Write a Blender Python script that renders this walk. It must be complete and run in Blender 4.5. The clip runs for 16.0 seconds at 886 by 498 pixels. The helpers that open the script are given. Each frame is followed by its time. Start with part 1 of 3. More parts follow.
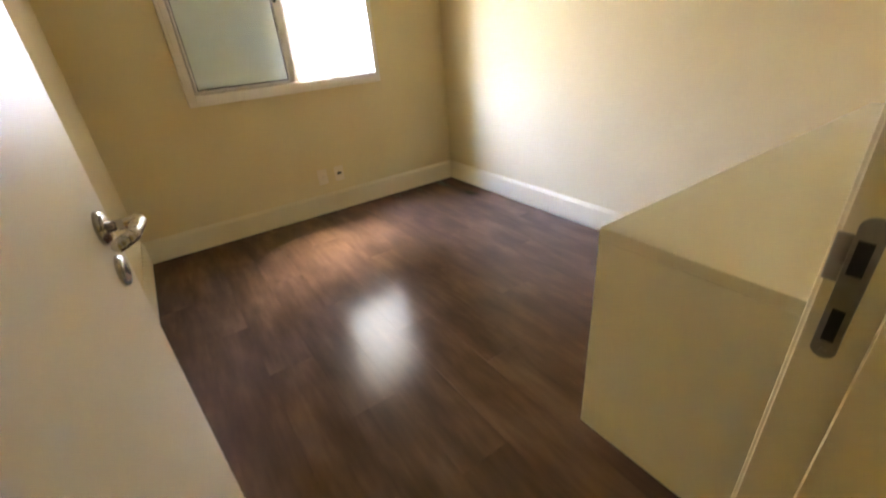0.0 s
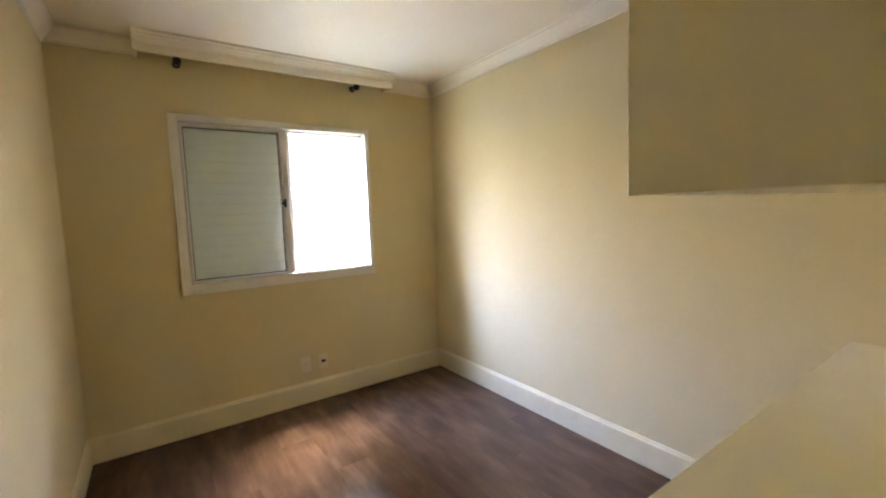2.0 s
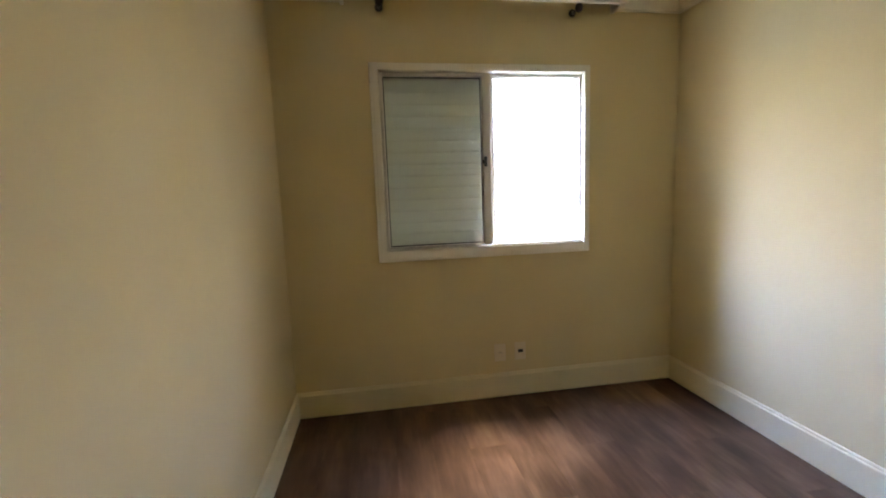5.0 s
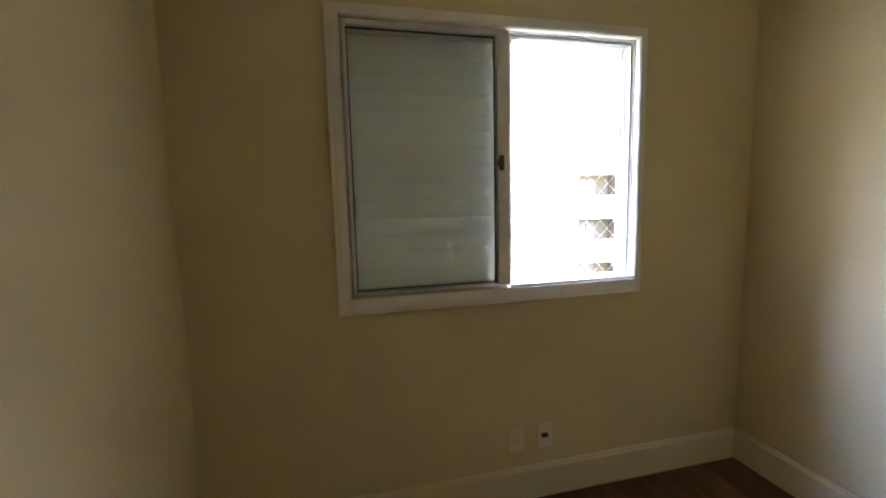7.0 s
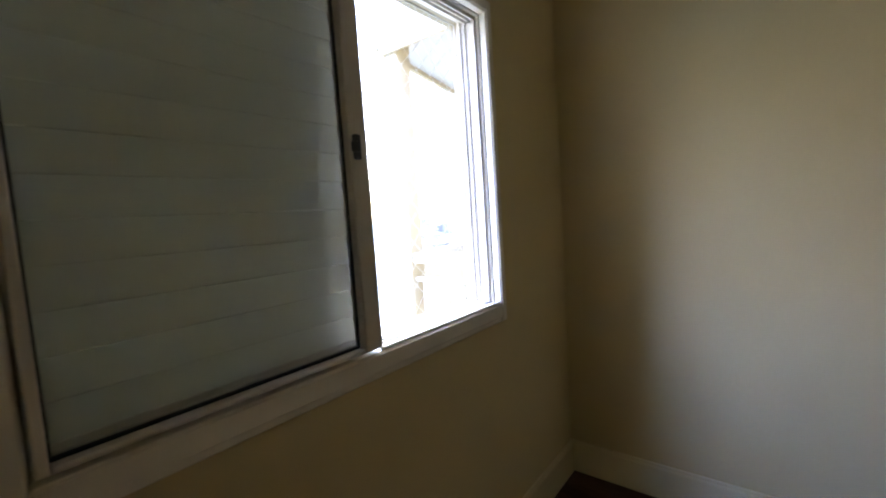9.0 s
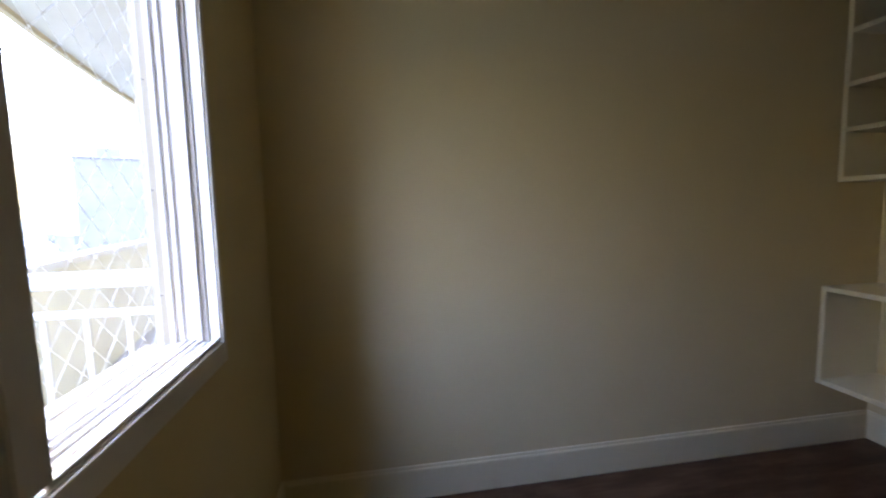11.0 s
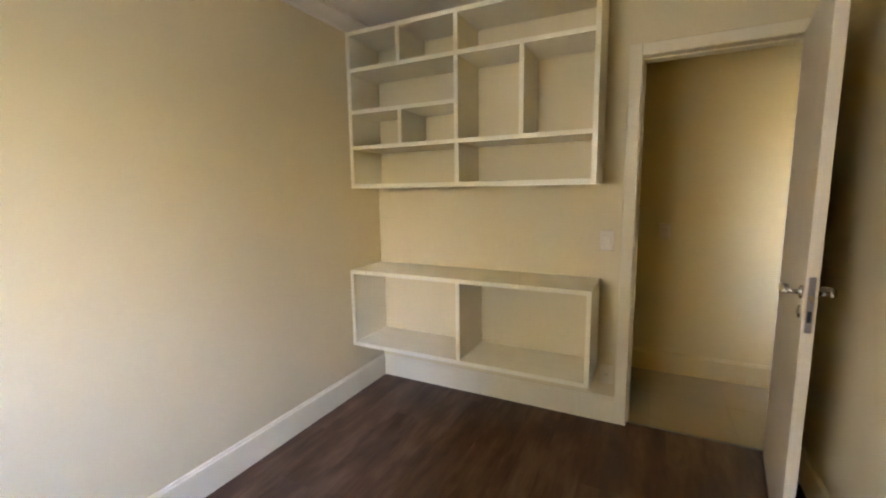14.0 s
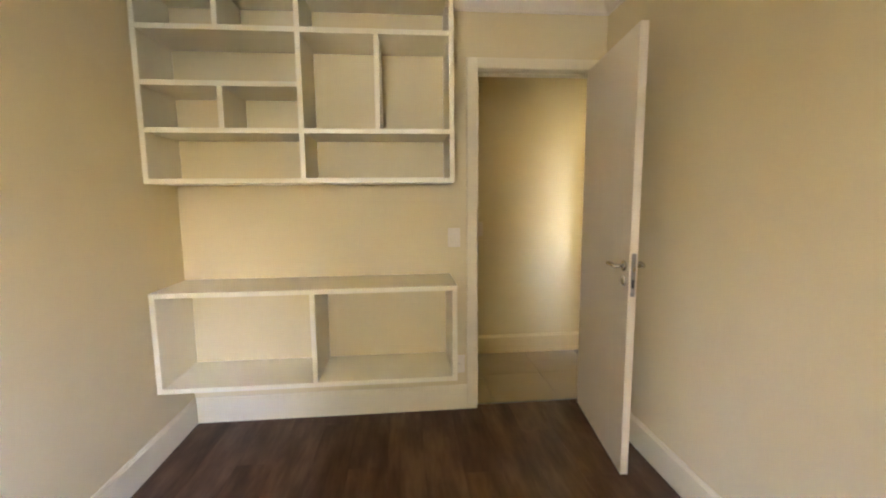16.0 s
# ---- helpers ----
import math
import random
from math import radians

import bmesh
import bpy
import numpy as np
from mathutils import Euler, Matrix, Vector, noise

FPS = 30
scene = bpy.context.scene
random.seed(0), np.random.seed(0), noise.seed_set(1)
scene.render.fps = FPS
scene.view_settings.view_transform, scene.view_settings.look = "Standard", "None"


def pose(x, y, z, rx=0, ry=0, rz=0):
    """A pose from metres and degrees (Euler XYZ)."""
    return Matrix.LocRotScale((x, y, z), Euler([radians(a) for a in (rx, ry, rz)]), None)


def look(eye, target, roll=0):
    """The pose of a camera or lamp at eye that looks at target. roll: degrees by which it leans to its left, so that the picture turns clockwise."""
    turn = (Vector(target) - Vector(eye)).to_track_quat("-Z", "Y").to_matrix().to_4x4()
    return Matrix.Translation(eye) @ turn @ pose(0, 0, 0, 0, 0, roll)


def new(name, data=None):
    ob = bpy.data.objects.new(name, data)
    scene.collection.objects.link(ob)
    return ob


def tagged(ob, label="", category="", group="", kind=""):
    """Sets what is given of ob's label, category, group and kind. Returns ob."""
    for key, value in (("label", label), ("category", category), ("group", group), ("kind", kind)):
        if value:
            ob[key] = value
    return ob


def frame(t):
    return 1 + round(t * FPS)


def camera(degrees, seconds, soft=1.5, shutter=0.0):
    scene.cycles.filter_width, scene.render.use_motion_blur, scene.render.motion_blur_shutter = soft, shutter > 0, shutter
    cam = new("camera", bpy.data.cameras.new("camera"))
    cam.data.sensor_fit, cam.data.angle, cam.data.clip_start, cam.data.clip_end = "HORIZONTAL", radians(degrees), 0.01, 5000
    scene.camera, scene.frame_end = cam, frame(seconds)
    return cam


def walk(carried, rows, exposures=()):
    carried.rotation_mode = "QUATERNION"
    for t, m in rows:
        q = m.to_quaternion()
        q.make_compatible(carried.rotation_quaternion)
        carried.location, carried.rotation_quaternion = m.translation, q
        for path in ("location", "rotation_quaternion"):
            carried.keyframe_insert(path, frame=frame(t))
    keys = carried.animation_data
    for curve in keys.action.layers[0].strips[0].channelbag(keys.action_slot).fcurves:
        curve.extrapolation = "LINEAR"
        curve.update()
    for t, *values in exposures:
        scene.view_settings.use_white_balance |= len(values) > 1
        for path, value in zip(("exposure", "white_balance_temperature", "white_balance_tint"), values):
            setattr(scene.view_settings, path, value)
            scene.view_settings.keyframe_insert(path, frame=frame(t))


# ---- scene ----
cam = camera(93.3, 16.0, soft=2.0, shutter=0.4)
PATH = [
    (0, (0.307, -0.085, 1.243), (1.254, 1.417, 0.322), -5.1),
    (0.5, (0.31, -0.068, 1.294), (1.42, 1.457, 0.629), -3.1),
    (1, (0.379, -0.061, 1.382), (1.549, 1.523, 1.037), -2.0),
    (1.5, (0.366, -0.061, 1.425), (1.6, 1.507, 1.293), -2.0),
    (2, (0.402, -0.027, 1.42), (1.535, 1.612, 1.242), -2.1),
    (2.5, (0.497, 0.041, 1.409), (1.417, 1.797, 1.143), -1.6),
    (3, (0.532, 0.078, 1.4), (1.163, 1.952, 1.106), -1.2),
    (3.5, (0.522, 0.111, 1.35), (1.012, 2.033, 1.092), -1.4),
    (4, (0.528, 0.182, 1.352), (1.13, 2.07, 1.081), -0.5),
    (4.5, (0.489, 0.413, 1.34), (1.034, 2.321, 1.091), -1.0),
    (5, (0.528, 0.592, 1.32), (0.834, 2.553, 1.072), -2.1),
    (7.5, (0.555, 1.735, 1.386), (1.176, 3.624, 1.168), -0.7),
    (8, (0.52, 1.976, 1.365), (1.499, 3.711, 1.188), -0.4),
    (10.3, (0.562, 2.603, 1.317), (2.548, 2.797, 1.171), -4.6),
    (10.5, (0.591, 2.652, 1.301), (2.587, 2.606, 1.181), -3.7),
    (11, (0.681, 2.704, 1.343), (2.643, 2.371, 1.145), -1.2),
    (11.5, (0.524, 2.626, 1.307), (2.378, 1.918, 1.057), 0.7),
    (12, (0.504, 2.719, 1.33), (2.198, 1.692, 1.055), -0.6),
    (12.5, (0.566, 2.699, 1.37), (2.035, 1.364, 1.13), -0.3),
    (13, (0.556, 2.652, 1.386), (1.849, 1.149, 1.12), -1.0),
    (13.5, (0.604, 2.604, 1.378), (1.636, 0.916, 1.09), -0.7),
    (14, (0.685, 2.564, 1.402), (1.577, 0.795, 1.13), -0.8),
    (14.5, (0.823, 2.55, 1.366), (1.323, 0.632, 1.096), -0.2),
    (15, (0.976, 2.56, 1.383), (1.168, 0.591, 1.087), -1.0),
    (15.5, (1.113, 2.539, 1.36), (1.171, 0.559, 1.086), -0.8),
    (16, (1.22, 2.528, 1.352), (1.039, 0.551, 1.108), -0.5),
]
walk(cam, [(t, look(eye, target, roll)) for t, eye, target, roll in PATH],
     [(0.0, 5.25, 7600, 13), (0.5, 5.45, 7500, 13), (1.0, 5.4, 7450, 13), (2.0, 4.9, 7300, 12), (3.5, 4.17, 7100, 11), (5.0, 4.4, 7150, 11), (8.0, 3.35, 6900, 10),
      (10.5, 2.55, 7050, 11), (11.0, 2.55, 7050, 11), (11.5, 2.8, 7100, 12), (12.0, 3.6, 7100, 13), (13.5, 4.5, 7400, 14), (14.5, 4.88, 7700, 15), (16.0, 5.03, 7800, 15)])

# ---- world and sun: bright hazy daylight ----
world = bpy.data.worlds.new("world")
scene.world = world
world.use_nodes = True
wn = world.node_tree.nodes
bg = wn["Background"]
sky = wn.new("ShaderNodeTexSky")
sky.sky_type = "NISHITA"
sky.sun_disc = False
sky.sun_elevation = radians(60)
sky.sun_rotation = radians(34)
sky.dust_density = 4.0
sky.air_density = 1.0
bg.inputs["Strength"].default_value = 0.15
veil = wn.new("ShaderNodeMix")          # thin white cloud over the whole sky
veil.data_type = "RGBA"
veil.inputs["Factor"].default_value = 0.8
haze = wn.new("ShaderNodeMix")          # dimmer and whiter towards the horizon, bluer overhead
haze.data_type = "RGBA"
haze.inputs["A"].default_value = (9.0, 8.7, 7.0, 1)
haze.inputs["B"].default_value = (15.3, 23.8, 55.0, 1)
where = wn.new("ShaderNodeTexCoord")
height = wn.new("ShaderNodeSeparateXYZ")
rise = wn.new("ShaderNodeMapRange")
rise.inputs["From Min"].default_value, rise.inputs["From Max"].default_value = 0.05, 0.65
world.node_tree.links.new(where.outputs["Generated"], height.inputs[0])
world.node_tree.links.new(height.outputs["Z"], rise.inputs["Value"])
world.node_tree.links.new(rise.outputs["Result"], haze.inputs["Factor"])
world.node_tree.links.new(haze.outputs["Result"], veil.inputs["B"])
world.node_tree.links.new(sky.outputs[0], veil.inputs["A"])
world.node_tree.links.new(veil.outputs["Result"], bg.inputs["Color"])

sun = new("sun", bpy.data.lights.new("sun", "SUN"))
sun.data.energy = 1.05
sun.data.angle = radians(24)
sun.data.color = (1.0, 0.95, 0.85)
sun.matrix_world = look((0.49 * 9, 0.73 * 9, 1.5 * 9), (0, 0, 0))


# ---- materials ----
def material(name, colour, rough=0.5, metal=0.0, vary=0.08, scale=6.0, fine=160.0, bump=0.05, spec=0.5, dist=0.001, tint=None, random_vary=0.0):
    """Painted, coated or plain surface: two scales of variation and a fine relief."""
    m = bpy.data.materials.new(name)
    m.use_nodes = True
    n, l = m.node_tree.nodes, m.node_tree.links
    b = n["Principled BSDF"]
    b.inputs["Roughness"].default_value = rough
    b.inputs["Metallic"].default_value = metal
    b.inputs["Specular IOR Level"].default_value = spec
    tc = n.new("ShaderNodeTexCoord")
    big = n.new("ShaderNodeTexNoise")
    big.inputs["Scale"].default_value, big.inputs["Detail"].default_value = scale, 5
    small = n.new("ShaderNodeTexNoise")
    small.inputs["Scale"].default_value, small.inputs["Detail"].default_value = fine, 3
    l.new(tc.outputs["Object"], big.inputs["Vector"])
    l.new(tc.outputs["Object"], small.inputs["Vector"])
    mix = n.new("ShaderNodeMix")
    mix.data_type = "RGBA"
    t2 = tint or [c * (1 - vary) for c in colour]
    mix.inputs["A"].default_value = (*colour, 1)
    mix.inputs["B"].default_value = (*t2, 1)
    ramp = n.new("ShaderNodeMapRange")
    ramp.inputs["From Min"].default_value, ramp.inputs["From Max"].default_value = 0.35, 0.7
    l.new(big.outputs["Fac"], ramp.inputs["Value"])
    l.new(ramp.outputs["Result"], mix.inputs["Factor"])
    out = mix.outputs["Result"]
    if random_vary:
        info = n.new("ShaderNodeObjectInfo")
        mr = n.new("ShaderNodeMapRange")
        mr.inputs["To Min"].default_value, mr.inputs["To Max"].default_value = 1 - random_vary, 1 + random_vary
        l.new(info.outputs["Random"], mr.inputs["Value"])
        hsv = n.new("ShaderNodeHueSaturation")
        l.new(mr.outputs["Result"], hsv.inputs["Value"])
        l.new(out, hsv.inputs["Color"])
        out = hsv.outputs["Color"]
    l.new(out, b.inputs["Base Color"])
    rr = n.new("ShaderNodeMapRange")
    rr.inputs["To Min"].default_value, rr.inputs["To Max"].default_value = max(0.02, rough - 0.05), min(1, rough + 0.05)
    l.new(big.outputs["Fac"], rr.inputs["Value"])
    l.new(rr.outputs["Result"], b.inputs["Roughness"])
    bp = n.new("ShaderNodeBump")
    bp.inputs["Strength"].default_value, bp.inputs["Distance"].default_value = bump, dist
    l.new(small.outputs["Fac"], bp.inputs["Height"])
    l.new(bp.outputs["Normal"], b.inputs["Normal"])
    return m


def wood_floor():
    """Dark brown laminate: streaked grain along y, narrow printed staves, satin gloss."""
    m = bpy.data.materials.new("laminate")
    m.use_nodes = True
    n, l = m.node_tree.nodes, m.node_tree.links
    b = n["Principled BSDF"]
    tc = n.new("ShaderNodeTexCoord")
    info = n.new("ShaderNodeObjectInfo")
    shift = n.new("ShaderNodeVectorMath")
    shift.operation = "MULTIPLY_ADD"
    shift.inputs[1].default_value = (1, 1, 1)
    comb = n.new("ShaderNodeCombineXYZ")
    mul = n.new("ShaderNodeMath")
    mul.operation = "MULTIPLY"
    mul.inputs[1].default_value = 37.0
    l.new(info.outputs["Random"], mul.inputs[0])
    l.new(mul.outputs[0], comb.inputs["Z"])
    l.new(mul.outputs[0], comb.inputs["Y"])
    l.new(tc.outputs["Object"], shift.inputs[0])
    l.new(comb.outputs[0], shift.inputs[2])

    def noise_at(sx, sy, detail):
        mp = n.new("ShaderNodeMapping")
        mp.inputs["Scale"].default_value = (sx, sy, 1)
        l.new(shift.outputs[0], mp.inputs["Vector"])
        t = n.new("ShaderNodeTexNoise")
        t.inputs["Scale"].default_value, t.inputs["Detail"].default_value = 1.0, detail
        l.new(mp.outputs[0], t.inputs["Vector"])
        return t
    stave = noise_at(13, 2.6, 3)
    grain = noise_at(60, 8, 3)
    blot = noise_at(5, 3, 3)
    ramp = n.new("ShaderNodeValToRGB")
    ramp.color_ramp.elements[0].position, ramp.color_ramp.elements[1].position = 0.36, 0.64
    ramp.color_ramp.elements[0].color = (0.064, 0.033, 0.018, 1)
    ramp.color_ramp.elements[1].color = (0.132, 0.073, 0.038, 1)
    e = ramp.color_ramp.elements.new(0.5)
    e.color = (0.093, 0.049, 0.026, 1)
    add = n.new("ShaderNodeMix")
    add.data_type = "FLOAT"
    add.inputs["Factor"].default_value = 0.3
    l.new(stave.outputs["Fac"], add.inputs["A"])
    l.new(grain.outputs["Fac"], add.inputs["B"])
    add2 = n.new("ShaderNodeMix")
    add2.data_type = "FLOAT"
    add2.inputs["Factor"].default_value = 0.4
    l.new(add.outputs["Result"], add2.inputs["A"])
    l.new(blot.outputs["Fac"], add2.inputs["B"])
    l.new(add2.outputs["Result"], ramp.inputs["Fac"])
    mr = n.new("ShaderNodeMapRange")
    mr.inputs["To Min"].default_value, mr.inputs["To Max"].default_value = 0.93, 1.07
    l.new(info.outputs["Random"], mr.inputs["Value"])
    hsv = n.new("ShaderNodeHueSaturation")
    l.new(mr.outputs["Result"], hsv.inputs["Value"])
    l.new(ramp.outputs["Color"], hsv.inputs["Color"])
    l.new(hsv.outputs["Color"], b.inputs["Base Color"])
    rr = n.new("ShaderNodeMapRange")
    rr.inputs["From Min"].default_value, rr.inputs["From Max"].default_value = 0.3, 0.7
    rr.inputs["To Min"].default_value, rr.inputs["To Max"].default_value = 0.185, 0.235
    l.new(stave.outputs["Fac"], rr.inputs["Value"])
    l.new(rr.outputs["Result"], b.inputs["Roughness"])
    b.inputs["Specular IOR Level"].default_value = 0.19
    # warm tint put into the gloss so the sky's reflection reads cream
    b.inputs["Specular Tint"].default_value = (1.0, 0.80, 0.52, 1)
    wave = noise_at(55, 7, 2)
    bp = n.new("ShaderNodeBump")
    bp.inputs["Strength"].default_value, bp.inputs["Distance"].default_value = 0.10, 0.001
    l.new(wave.outputs["Fac"], bp.inputs["Height"])
    l.new(bp.outputs["Normal"], b.inputs["Normal"])
    return m


def clear_glass():
    m = bpy.data.materials.new("window_glass")
    m.use_nodes = True
    n, l = m.node_tree.nodes, m.node_tree.links
    n.remove(n["Principled BSDF"])
    tr = n.new("ShaderNodeBsdfTransparent")
    tr.inputs["Color"].default_value = (0.94, 0.96, 0.945, 1)
    gl = n.new("ShaderNodeBsdfGlossy")
    gl.inputs["Roughness"].default_value = 0.02
    lw = n.new("ShaderNodeLayerWeight")
    lw.inputs["Blend"].default_value = 0.5
    pw = n.new("ShaderNodeMath")
    pw.operation = "POWER"
    pw.inputs[1].default_value = 4.0
    l.new(lw.outputs["Facing"], pw.inputs[0])
    ma = n.new("ShaderNodeMath")
    ma.operation = "MULTIPLY_ADD"
    ma.inputs[1].default_value, ma.inputs[2].default_value = 0.7, 0.03
    l.new(pw.outputs[0], ma.inputs[0])
    mx = n.new("ShaderNodeMixShader")
    l.new(ma.outputs[0], mx.inputs[0])
    l.new(tr.outputs[0], mx.inputs[1])
    l.new(gl.outputs[0], mx.inputs[2])
    l.new(mx.outputs[0], n["Material Output"].inputs["Surface"])
    return m


CREAM = material("cream_wall_paint", (0.69, 0.560, 0.310), 0.85, vary=0.05, scale=2.2, fine=420, bump=0.10, dist=0.0008, spec=0.06)
HALLP = material("yellow_cream_corridor_paint", (0.65, 0.485, 0.205), 0.85, vary=0.05, scale=2.2, fine=420, bump=0.10, dist=0.0008, spec=0.06)
CEIL = material("white_ceiling_paint", (0.84, 0.74, 0.55), 0.8, vary=0.04, scale=1.6, fine=300, bump=0.08, spec=0.2)
PLASTER = material("white_plaster_moulding", (0.81, 0.71, 0.54), 0.6, vary=0.05, scale=4, fine=200, bump=0.05)
TRIM = material("off_white_lacquer", (0.745, 0.635, 0.395), 0.5, vary=0.04, scale=5, fine=260, bump=0.03, spec=0.3)
DOORP = material("off_white_door_lacquer", (0.76, 0.65, 0.455), 0.42, vary=0.04, scale=3, fine=240, bump=0.04)
LAM = material("white_laminate_board", (0.81, 0.715, 0.475), 0.36, vary=0.04, scale=3, fine=300, bump=0.03)
ALU = material("white_coated_aluminium", (0.68, 0.62, 0.53), 0.35, vary=0.06, scale=7, fine=200, bump=0.03)
SLAT = material("grey_white_shutter_slat", (0.80, 0.80, 0.69), 0.42, vary=0.07, scale=6, fine=90, bump=0.05)
CASE = material("off_white_window_casing", (0.80, 0.73, 0.60), 0.45, vary=0.06, scale=6, fine=200, bump=0.03)
CHROME = material("polished_nickel", (0.62, 0.58, 0.53), 0.16, 1.0, vary=0.12, scale=30, fine=300, bump=0.02)
STEEL = material("brushed_steel", (0.32, 0.29, 0.25), 0.36, 1.0, vary=0.2, scale=40, fine=500, bump=0.05)
BLACK = material("black_plastic", (0.015, 0.015, 0.016), 0.45, vary=0.2, scale=30, fine=200)
BROWN = material("dark_bronze", (0.035, 0.024, 0.018), 0.4, 0.6, vary=0.3, scale=40, fine=200)
PLAST = material("white_plastic", (0.72, 0.61, 0.43), 0.37, vary=0.03, scale=20, fine=200, bump=0.02)
IVORY = material("cream_plastic", (0.64, 0.50, 0.26), 0.4, vary=0.03, scale=20, fine=200, bump=0.02)
STRAW = material("dry_straw", (0.34, 0.26, 0.13), 0.8, vary=0.25, scale=60, fine=300)
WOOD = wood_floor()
GLASS = clear_glass()
TILE = material("beige_porcelain_tile", (0.46, 0.34, 0.175), 0.36, vary=0.05, scale=5, fine=60, bump=0.02, random_vary=0.04)
GROUT = material("beige_grout", (0.33, 0.27, 0.20), 0.9, vary=0.15, scale=12)
FACADE = material("pale_yellow_render", (0.34, 0.285, 0.19), 0.85, vary=0.10, scale=3, fine=120, bump=0.3)
CONC = material("pale_grey_painted_soffit", (0.40, 0.38, 0.34), 0.85, vary=0.12, scale=2, fine=80, bump=0.3)
GREENW = material("grey_green_parapet", (0.50, 0.48, 0.38), 0.8, vary=0.15, scale=2, fine=60, bump=0.2)
RAIL = material("white_painted_steel", (0.36, 0.34, 0.30), 0.45, vary=0.08, scale=9)
NET = material("white_nylon_cord", (0.70, 0.69, 0.66), 0.7, vary=0.1, scale=40)
TOWERW = material("white_tower_render", (0.72, 0.61, 0.42), 0.85, vary=0.08, scale=0.3, fine=6, bump=0.1)
# balcony ochre with the shade of the recesses darkened into it
TOWERY = material("shade_darkened_ochre_wall", (0.105, 0.076, 0.034), 0.85, vary=0.10, scale=0.5, fine=6, bump=0.1)
TGLASS = material("dark_window_pane", (0.13, 0.11, 0.08), 0.45, vary=0.3, scale=0.5, fine=5, bump=0.0)
GREYB = material("grey_city_render", (0.15, 0.138, 0.12), 0.9, vary=0.2, scale=0.1, fine=2)
ROOFC = material("city_roof", (0.24, 0.19, 0.15), 0.9, vary=0.3, scale=0.05, fine=1)
GROUND = material("city_ground", (0.20, 0.17, 0.115), 0.95, vary=0.35, scale=0.02, fine=0.6, tint=(0.11, 0.13, 0.07))

# ---- building helpers ----
ORIGIN = {}


def block(bm, x0, x1, y0, y1, z0, z1, bevel=0.0, seg=1):
    """Adds a box between the given bounds, with its edges rounded by bevel."""
    made = bmesh.ops.create_cube(bm, size=1.0)["verts"]
    for v in made:
        v.co = Vector((x0 + (v.co.x + 0.5) * (x1 - x0), y0 + (v.co.y + 0.5) * (y1 - y0), z0 + (v.co.z + 0.5) * (z1 - z0)))
    if bevel:
        edges = list({e for v in made for e in v.link_edges})
        bmesh.ops.bevel(bm, geom=edges, offset=bevel, segments=seg, affect="EDGES", profile=0.5)
    return bm


def boxes(*bounds, bevel=0.0, seg=1):
    bm = bmesh.new()
    for b in bounds:
        block(bm, *b, bevel=bevel, seg=seg)
    return bm


def rod(bm, a, b, r, r2=None, n=12):
    """A round bar from a to b."""
    a, b = Vector(a), Vector(b)
    d = b - a
    turn = d.to_track_quat("Z", "Y").to_matrix().to_4x4()
    bmesh.ops.create_cone(bm, cap_ends=True, segments=n, radius1=r, radius2=r if r2 is None else r2, depth=d.length,
                          matrix=Matrix.Translation((a + b) / 2) @ turn)
    return bm


def sweep(profile, path, closed=False):
    """A moulding: a profile of (out, up) points carried along a path of (x, y, nx, ny) with mitred corners."""
    bm = bmesh.new()
    rings = [[bm.verts.new((x + nx * o, y + ny * o, u)) for o, u in profile] for x, y, nx, ny in path]
    k = len(profile)
    for a, b in zip(rings, rings[1:] + rings[:1] if closed else rings[1:]):
        for i in range(k):
            bm.faces.new((a[i], a[(i + 1) % k], b[(i + 1) % k], b[i]))
    if not closed:
        bm.faces.new(rings[0][::-1])
        bm.faces.new(rings[-1])
    bmesh.ops.recalc_face_normals(bm, faces=bm.faces)
    return bm


def mesh_of(name, bm, material_):
    me = bpy.data.meshes.new(name)
    bm.to_mesh(me)
    bm.free()
    if material_:
        me.materials.append(material_)
    return me


def smooth(ob):
    for p in ob.data.polygons:
        p.use_smooth = True
    return ob


def part(name, bm, material_, parent, label=""):
    """Links a bmesh, given in world metres, as one mesh object under a thing or a part."""
    o = ORIGIN.get(parent.name, Vector())
    bmesh.ops.translate(bm, verts=bm.verts, vec=-o)
    ob = new(name, mesh_of(name, bm, material_))
    ob.parent = parent
    if label:
        tagged(ob, label)
    ORIGIN[ob.name] = o
    return ob


def thing(name, at, label, category, group="", kind=""):
    ob = tagged(new(name), label, category, group, kind)
    ob.location = at
    ORIGIN[ob.name] = Vector(at)
    return ob


def solid(name, bm, material_, label, category, kind="structure", group=""):
    ob = new(name, mesh_of(name, bm, material_))
    ORIGIN[ob.name] = Vector()
    return tagged(ob, label, category, group, kind)


# ---- the room's shell ----
XL, XR, YD, YW, H = -0.012, 2.507, -0.012, 3.134, 2.50
YO = 3.258           # outer face of the window wall
YH = -0.152          # corridor face of the door wall
WX0, WX1, WZ0, WZ1 = 0.555, 1.862, 0.985, 2.062   # hole in the window wall
DX0, DX1, DZ = 0.010, 0.805, 2.13                 # hole in the door wall

